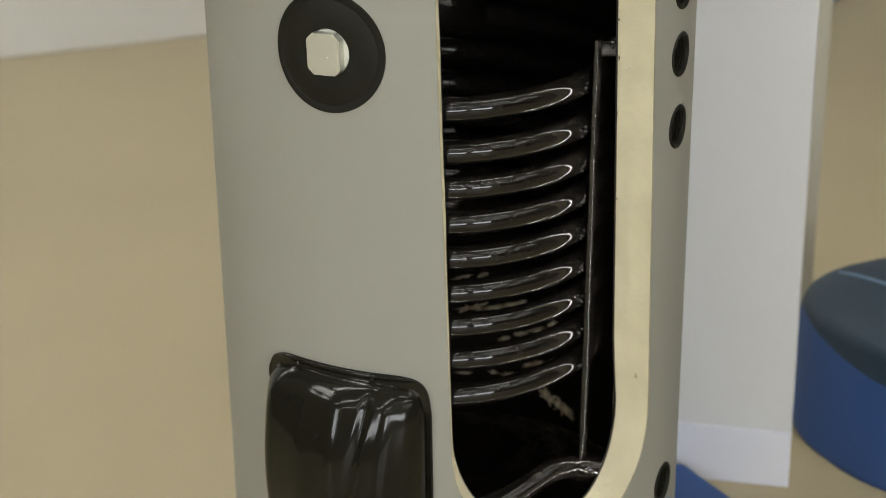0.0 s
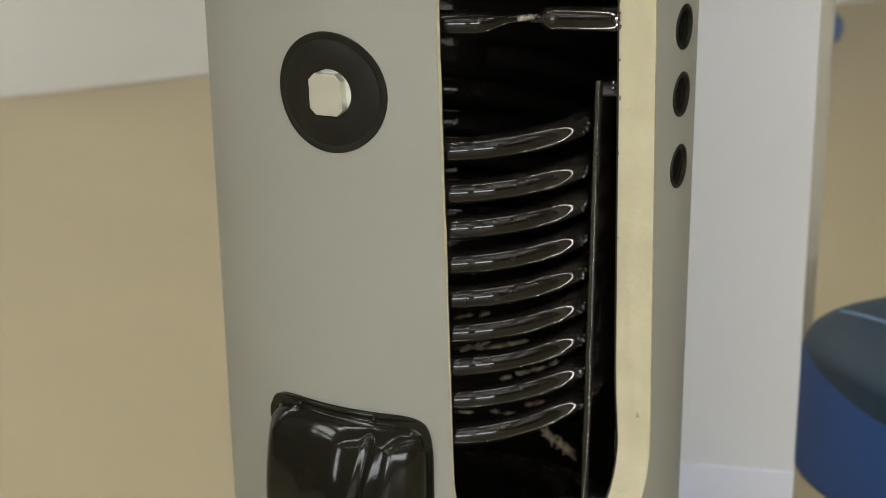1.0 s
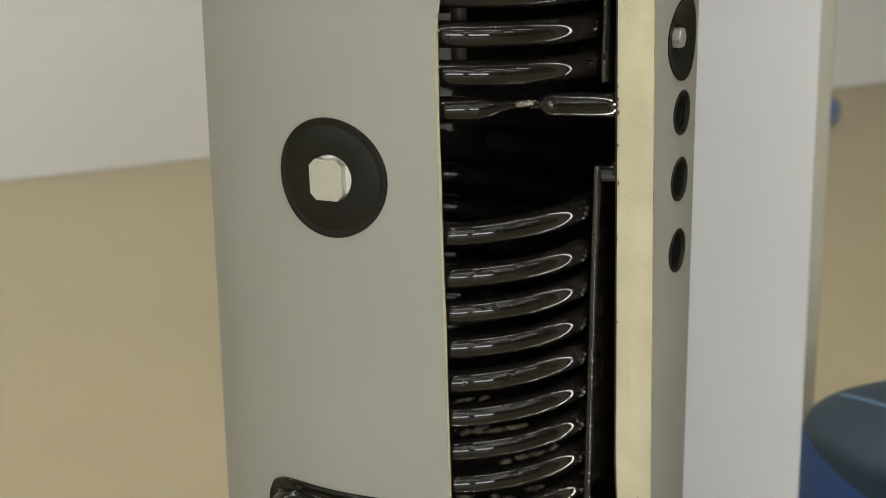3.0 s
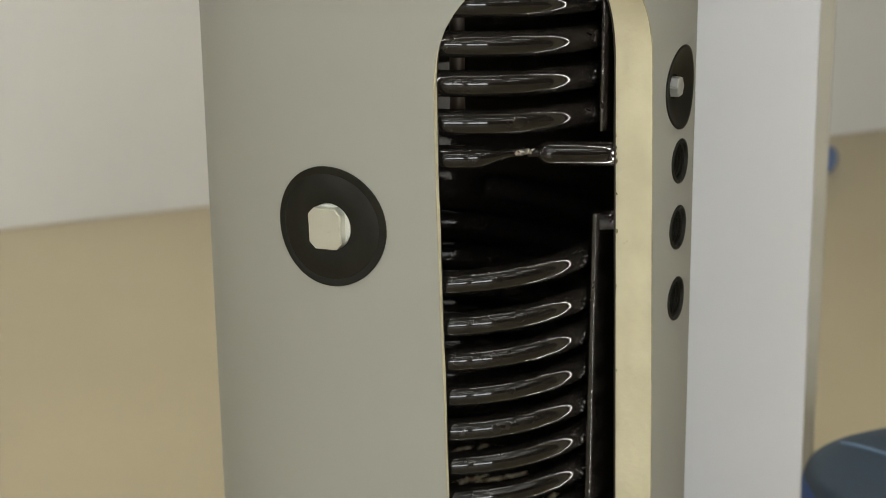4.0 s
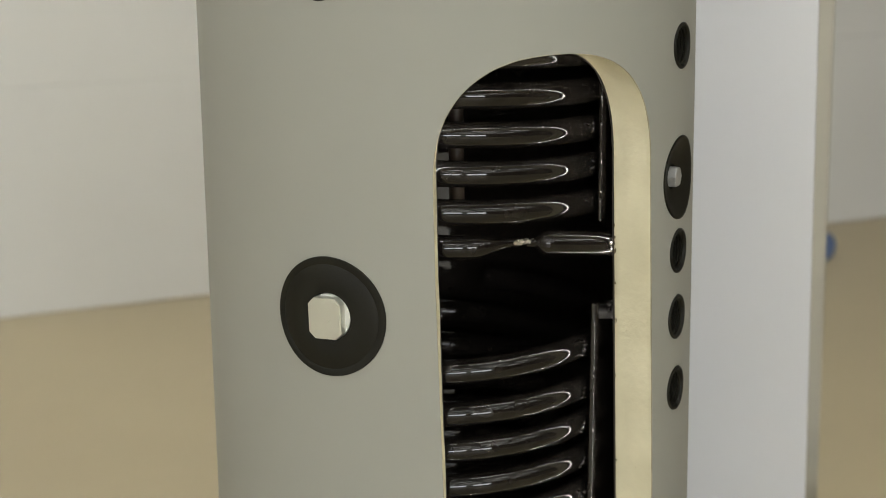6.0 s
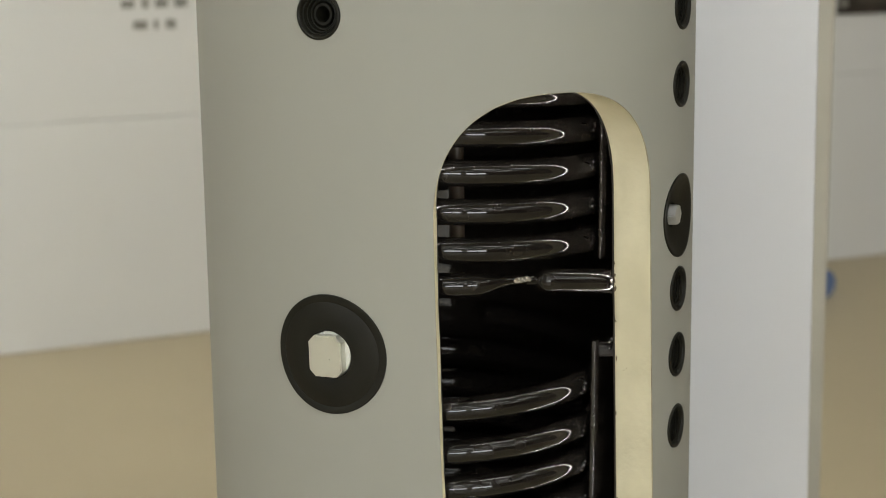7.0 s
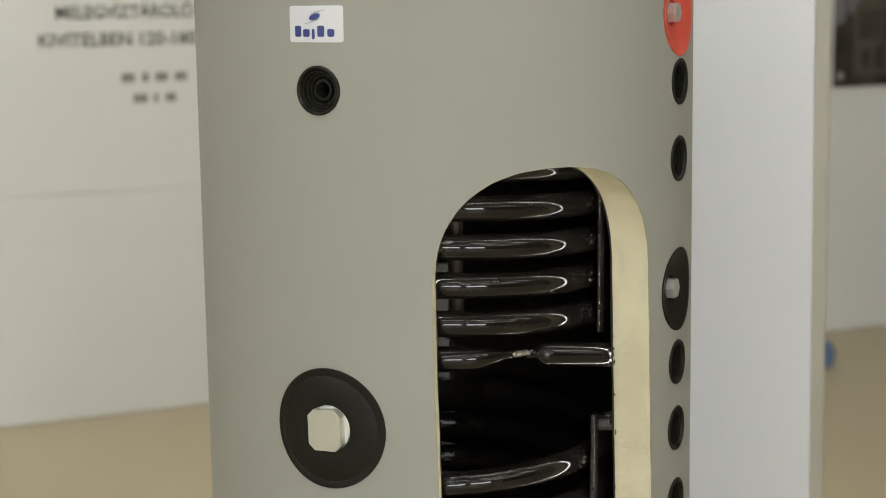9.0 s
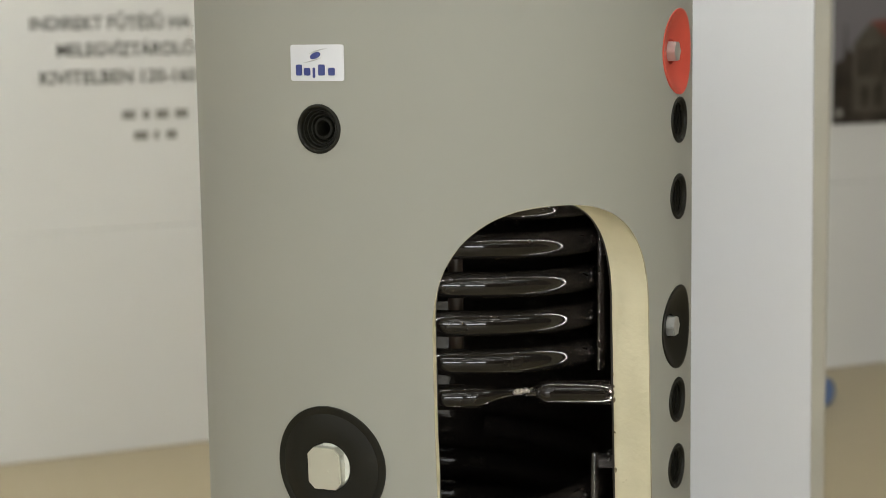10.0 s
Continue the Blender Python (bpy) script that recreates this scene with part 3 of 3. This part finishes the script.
def cover_height(u, v):
    x, y = abs(u) / (CW - 0.0075), abs(v) / (CH - 0.0135)
    p = (x ** 7 + y ** 7) ** (1 / 7)
    rim = 0.0045
    if p >= 1:
        lip = max(abs(u) / CW, abs(v) / CH)
        return rim + 0.0016 * ease((lip - 0.955) / 0.02) - 0.0022 * ease((lip - 0.985) / 0.015)
    inner = ease((1 - p) / 0.16)

    def swell(amount, cu, wu, cv=0.0, wv=9.0):
        return amount * math.exp(-((u - cu) / wu) ** 2 - ((v - cv) / wv) ** 2) * inner
    shoulder = math.sqrt(1 - (1 - min(1, (1 - p) / 0.2)) ** 2)
    dome = max(0.0, 1 - ((v + 0.010) / 0.145) ** 2) * (1 - min(1, x) ** 3)
    h = rim + 0.018 * shoulder + 0.042 * dome
    h += swell(0.0046, -0.086, 0.0120) + swell(-0.0022, -0.050, 0.017)
    h += swell(-0.0016, -0.028, 0.011, 0.064, 0.028) + swell(0.0032, 0.010, 0.018)
    h += swell(-0.0046, 0.030 + 0.15 * v, 0.0055) + swell(0.0042, 0.066 + 0.05 * v, 0.0125)
    return h


bm = bmesh.new()
NU, NV = 110, 130
grid = []
for j in range(NV + 1):
    row = []
    for i in range(NU + 1):
        x, y = -1 + 2 * i / NU, -1 + 2 * j / NV
        # round the outline's corners
        k = ((abs(x) ** 8 + abs(y) ** 8) ** (1 / 8)) or 1
        s = max(abs(x), abs(y)) / k if k else 1
        u, v = x * s * CW, y * s * CH
        row.append(bm.verts.new(on(LEFT + (u + 0.0015) / R, CZ + v, R + cover_height(u, v))))
    grid.append(row)
for j in range(NV):
    for i in range(NU):
        bm.faces.new((grid[j][i], grid[j][i + 1], grid[j + 1][i + 1], grid[j + 1][i]))
edge = [grid[0][i] for i in range(NU)] + [grid[j][NU] for j in range(NV)] + [grid[NV][i] for i in range(NU, 0, -1)] + [grid[j][0] for j in range(NV, 0, -1)]
foot = []
for v in edge:
    d = Vector((v.co.x, v.co.y, 0)).normalized()
    foot.append(bm.verts.new(Vector((d.x * (R - 0.001), d.y * (R - 0.001), v.co.z))))
for k in range(len(edge)):
    bm.faces.new((edge[k], edge[(k + 1) % len(edge)], foot[(k + 1) % len(edge)], foot[k]))
cover = part("flange_cover", bm, PLASTIC, tank, "bulging glossy black plastic flange cover")
cover.data.set_sharp_from_angle(angle=radians(60))
for u in (-0.062, 0.048):
    bm = bmesh.new()
    bmesh.ops.create_uvsphere(bm, u_segments=16, v_segments=8, radius=0.0042)
    part("screw", local(bm, frame_at(LEFT + u / R, CZ + CH - 0.007, 0.006)), PLASTIC, cover)

# ---- maker's label, its mark as plain shapes ----
def decal(name, pts, h, material, parent, z=1.4685, a=radians(-27.2), label=""):
    bm = bmesh.new()
    top = [bm.verts.new(on(a + x / R, z + y, R + h)) for x, y in pts]
    low_ = [bm.verts.new(on(a + x / R, z + y, R + h - 0.0006)) for x, y in pts]
    bm.faces.new(top)
    for k in range(len(pts)):
        bm.faces.new((top[k], top[(k + 1) % len(pts)], low_[(k + 1) % len(pts)], low_[k]))
    return part(name, bm, material, parent, label, smooth=False)


def rounded(w, h, r_, cx=0.0, cy=0.0, n=5):
    out = []
    for sx, sy, a0 in ((1, 1, 0), (-1, 1, 90), (-1, -1, 180), (1, -1, 270)):
        for k in range(n + 1):
            a = radians(a0 + 90 * k / n)
            out.append((cx + sx * (w / 2 - r_) + r_ * math.cos(a), cy + sy * (h / 2 - r_) + r_ * math.sin(a)))
    return out


# the plate is built in strips so that it follows the round jacket
bm = bmesh.new()
outline = rounded(0.0735, 0.0430, 0.0035)
xs = sorted({round(x, 5) for x, _ in outline} | {0.0735 * (k / 12 - 0.5) for k in range(1, 12)})


def half_height(x):
    over = abs(x) - (0.0735 / 2 - 0.0035)
    return 0.0430 / 2 - (0.0035 - math.sqrt(max(0, 0.0035 ** 2 - over ** 2)) if over > 0 else 0)


ca = radians(-27.2)
cols = [[bm.verts.new(on(ca + x / R, 1.4685 + s * half_height(x), R + h)) for s, h in ((1, 0.0), (1, 0.0008), (-1, 0.0008), (-1, 0.0))] for x in xs]
for c0, c1 in zip(cols, cols[1:]):
    for k in range(3):
        bm.faces.new((c0[k], c1[k], c1[k + 1], c0[k + 1]))
bm.faces.new(cols[0]), bm.faces.new(cols[-1])
label_plate = part("label", bm, STICKER, tank, "white maker's label with rounded corners", smooth=False)
decal("mark", [(-0.001 + 0.0075 * math.cos(t) * 0.94 - 0.0036 * math.sin(t) * 0.34, 0.0085 + 0.0075 * math.cos(t) * 0.34 + 0.0036 * math.sin(t) * 0.94) for t in [math.tau * k / 28 for k in range(28)]],
      0.0016, INK_BLUE, label_plate)
for sg in (1, -1):
    arc = [(-0.008 + 0.025 * k / 12, 0.0022 + 0.0062 * (1 - (1 - k / 12) ** 2)) for k in range(13)]
    back = [(x, y - 0.0013 * math.sin(math.pi * k / 12)) for k, (x, y) in enumerate(arc)][::-1]
    decal("swoosh", [(sg * x - 0.001, sg * y + 0.0085) for x, y in arc + back[1:-1]], 0.0014, INK_GREY, label_plate)
for cx, w, h_, cy in ((-0.0245, 0.0085, 0.0130, -0.0085), (-0.0128, 0.0088, 0.0090, -0.0105), (-0.0032, 0.0034, 0.0125, -0.0118), (0.0072, 0.0092, 0.0130, -0.0085), (0.0205, 0.0090, 0.0090, -0.0105)):
    decal("bar", rounded(w, h_, 0.0018, cx, cy, 3), 0.0015, INK_BLUE, label_plate)

# ================= things beside the tank =================
board = thing("display_board", pose(0.607, 2.632, 0.001, 0, -0.37, -14), "tall white laminate board on a white plinth", "display board")
part("sheet", box(0.62, 0.05, 2.1, (-0.31, 0.025, 0), 0.002), PANEL, board, smooth=False)
part("plinth", box(0.622, 0.008, 0.108, (-0.31, -0.0045, 0.0), 0.002), PLINTH, board, smooth=False)

post = thing("post", pose(0.776, 3.40, 0), "slim grey-beige upright post with a dark foot", "post")
part("upright", box(0.05, 0.05, 2.1, (0, 0, 0.03), 0.004), POST, post, smooth=False)
part("foot", box(0.075, 0.075, 0.035, (0, 0, 0), 0.008), DARK, post, smooth=False)


def pad(m, sx, sy, sz, r_, label):
    seat = thing("pouf", m, label, "pouf", "blue seats")
    bm = bmesh.new()
    bmesh.ops.create_cube(bm, size=2)
    bmesh.ops.subdivide_edges(bm, edges=bm.edges[:], cuts=23, use_grid_fill=True)
    half = Vector((sx / 2, sy / 2, sz / 2))
    for v in bm.verts:
        p = Vector([math.copysign(abs(c) ** 0.6, c) * h for c, h in zip(v.co, half)])
        core = Vector([min(max(c, -(h - r_)), h - r_) for c, h in zip(p, half)])
        v.co = core + (p - core).normalized() * r_ + half
    part("cushion", bm, BLUE, seat)
    return seat


POUF = [(0.0, 0.294), (0.2, 0.2935), (0.4, 0.292), (0.55, 0.290), (0.7, 0.286), (0.8, 0.2815), (0.87, 0.277), (0.92, 0.271), (0.955, 0.263), (0.98, 0.250), (0.993, 0.234), (0.998, 0.220)]
POUF += [(1.0, z) for z in (0.205, 0.19, 0.175, 0.16, 0.145, 0.13, 0.11, 0.09, 0.07, 0.05, 0.030, 0.015)] + [(0.995, 0.006), (0.98, 0.0)]


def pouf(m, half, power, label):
    """A round-cornered upholstered seat in blue; shade is painted dark teal on its top and aslant down the sides."""
    seat = thing("pouf", m, label, "pouf", "blue seats")
    n, turn = 96, m.to_3x3()
    bm = bmesh.new()
    rows = []
    for f, z in POUF[1:]:
        row = []
        for k in range(n):
            c, d = math.cos(math.tau * k / n), math.sin(math.tau * k / n)
            q = (half * f + 0.002) * (abs(c) ** power + abs(d) ** power) ** (-1 / power)
            row.append(bm.verts.new((q * c, q * d, z)))
        rows.append(row)
    for r0, r1 in zip(rows, rows[1:]):
        for k in range(n):
            bm.faces.new((r0[k], r0[(k + 1) % n], r1[(k + 1) % n], r1[k]))
    bm.faces.new(rows[0]), bm.faces.new(rows[-1])
    # split along a slant; the upper part takes the painted shade
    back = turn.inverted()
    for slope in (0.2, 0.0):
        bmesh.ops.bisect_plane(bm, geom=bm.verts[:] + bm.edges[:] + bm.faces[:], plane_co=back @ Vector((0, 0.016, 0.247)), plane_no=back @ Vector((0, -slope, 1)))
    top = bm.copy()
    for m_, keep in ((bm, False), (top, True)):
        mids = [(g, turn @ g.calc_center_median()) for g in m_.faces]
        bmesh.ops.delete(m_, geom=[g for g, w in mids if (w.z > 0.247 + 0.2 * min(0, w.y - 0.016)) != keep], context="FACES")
    part("shaded_panel", top, BLUE_SHADED, seat, "top and upper side of the seat, shade painted dark teal")
    part("cushion", bm, BLUE, seat)
    seam = []
    for k in range(25):
        w = back @ Vector((-0.175 + 0.33 * k / 24, 0.128 - 0.45 * k / 24, 0))
        f = (abs(w.x) ** power + abs(w.y) ** power) ** (1 / power) / half
        z = next(za + (zb - za) * (f - fa) / (fb - fa) for (fa, za), (fb, zb) in zip(POUF, POUF[1:]) if fa <= f <= fb) if f < 0.99 else 0.226
        seam.append((w.x, w.y, z + 0.001))
    part("piping", sweep(seam, 0.0034, 8), PIPING, seat, "pale seam piping")
    return seat


pouf(pose(0.925, 2.823, 0, 0, 0, 24.3), 0.25, 2.5, "blue leatherette pouf on the floor, its top painted dark teal as shade")
pad(pose(0.315, 2.60, 0, 0, 0, -62), 0.17, 0.118, 0.046, 0.018, "low blue leatherette pad beside the tank")

vessel = thing("canister", pose(1.477, 6.41, 0), "small blue round canister on the floor by the wall", "canister")
bm = bmesh.new()
bmesh.ops.create_cone(bm, cap_ends=True, segments=40, radius1=0.06, radius2=0.06, depth=0.13, matrix=pose(0, 0, 0.062, 90, 0, 20))
bmesh.ops.bevel(bm, geom=[e for e in bm.edges if e.calc_length() < 0.02], offset=0.016, segments=4, affect="EDGES")
part("body", bm, mat("pale_blue_paint", (0.10, 0.155, 0.30), 0.45), vessel)

# ================= lettering and print on the far wall =================
def lettering(text, x0, x1, z, cap):
    """A line of capitals between two places on the wall; each letter is a part with its accents."""
    cu = bpy.data.curves.new("t", "FONT")
    cu.body, cu.size, cu.extrude, cu.offset = text, 1.0, 0.0, 0.016
    tmp = bpy.data.objects.new("t", cu)
    scene.collection.objects.link(tmp)
    me = bpy.data.meshes.new_from_object(tmp.evaluated_get(bpy.context.evaluated_depsgraph_get()))
    bpy.data.objects.remove(tmp)
    root = list(range(len(me.vertices)))

    def top(k):
        while root[k] != k:
            k = root[k]
        return k
    for e in me.edges:
        a, b = (top(q) for q in e.vertices)
        root[a] = b
    pieces = collections.defaultdict(list)
    for f in me.polygons:
        pieces[top(f.vertices[0])].append(list(f.vertices))
    spans = []                                       # pieces one above the other make one letter
    for faces in pieces.values():
        xs_ = [me.vertices[q].co.x for f in faces for q in f]
        spans.append([min(xs_), max(xs_), faces])
    spans.sort(key=lambda q: q[0])
    letters = []
    for lo, hi, faces in spans:
        if letters and min(hi, letters[-1][1]) - max(lo, letters[-1][0]) > 0.5 * min(hi - lo, letters[-1][1] - letters[-1][0]):
            letters[-1] = [min(lo, letters[-1][0]), max(hi, letters[-1][1]), letters[-1][2] + faces]
        else:
            letters.append([lo, hi, faces])
    lo, k = letters[0][0], cap / 0.70
    wide = letters[-1][1] - lo
    line = thing("lettering", HALL, "dark capital lettering on the white wall", "lettering", "wall lettering")
    for _, _, faces in letters:
        bm = bmesh.new()
        made = {}
        for f in faces:
            for q in f:
                if q not in made:
                    c = me.vertices[q].co
                    made[q] = bm.verts.new((x0 + (c.x - lo) / wide * (x1 - x0), -0.003, z + c.y * k))
            bm.faces.new([made[q] for q in f])
        part("letter", bm, INK, line, smooth=False)
    bpy.data.meshes.remove(me)
    return line


lettering("INDIREKT FŰTÉSŰ HA", 0.176, 0.744, 1.511, 0.045)
lettering("MELEGVÍZTÁROLÓ", 0.264, 0.752, 1.419, 0.045)
lettering("KIVITELBEN 120-160", 0.202, 0.756, 1.324, 0.045)


def wall_bar(x0, x1, z0, z1):
    ob = finish("print_bar", box(x1 - x0, 0.002, z1 - z0, ((x0 + x1) / 2, -0.002, z0)), INK_SOFT, smooth=False)
    ob.matrix_world = HALL
    return tagged(ob, "short dark bar of small print on the wall", "lettering", "small wall print")


for words, z0, z1 in ((((0.485, 0.528, 3), (0.553, 0.575, 1), (0.596, 0.638, 3), (0.660, 0.702, 3)), 1.195, 1.223),
                      (((0.521, 0.568, 3), (0.588, 0.604, 1), (0.628, 0.663, 2)), 1.121, 1.149)):
    for a, b, count in words:
        a, b = 0.483 + 1.09 * (a - 0.485), 0.483 + 1.09 * (b - 0.485)
        for k in range(count):
            step = (b - a) / count
            wall_bar(a + step * k + 0.0012, a + step * (k + 1) - 0.0012, z0 - 0.001, z1 + 0.002)

picture = thing("photo_print", HALL @ pose(3.527, -0.004, 1.062), "large printed photo of a house among bare trees", "poster")


def flat(name, pts, y, material):
    bm = bmesh.new()
    bm.faces.new([bm.verts.new((x, y, z)) for x, z in pts])
    return part(name, bm, material, picture, smooth=False)


part("sheet", box(1.6, 0.004, 1.1, (0.8, -0.002, 0)), PH_SKY, picture, smooth=False)
rnd = random.Random(4)
crest = [(0.0, 0.26)] + [(0.02 + 1.56 * k / 60, 0.24 + 0.09 * rnd.random() + 0.05 * math.sin(k * 0.5)) for k in range(60)] + [(1.6, 0.28)]
flat("tree_mass", [(1.6, 0.0), (0.0, 0.0)] + crest, -0.0065, PH_TREE)
flat("house_wall", [(0.10, 0.05), (0.46, 0.05), (0.46, 0.415), (0.185, 0.425), (0.10, 0.335)], -0.0085, PH_HOUSE)
flat("house_roof", [(0.185, 0.425), (0.200, 0.437), (0.50, 0.45), (0.50, 0.36), (0.25, 0.375), (0.222, 0.415)], -0.0105, PH_ROOF)
for x, z, h in ((0.125, 0.20, 0.12), (0.165, 0.20, 0.12), (0.205, 0.20, 0.13), (0.255, 0.20, 0.13), (0.15, 0.07, 0.09), (0.215, 0.07, 0.09)):
    flat("house_window", [(x, z), (x + 0.028, z), (x + 0.028, z + h), (x, z + h)], -0.0105, PH_TREE)
flat("path", [(0.01, 0.035), (0.05, 0.03), (0.045, 0.065), (0.015, 0.06)], -0.0105, PH_PALE)
for k in range(9):
    x = 0.06 + 0.17 * k + rnd.uniform(-0.03, 0.03)
    flat("tree_trunk", [(x, 0.03), (x + 0.018, 0.03), (x + 0.010, 0.42), (x + 0.004, 0.42)], -0.0125, PH_TREE)
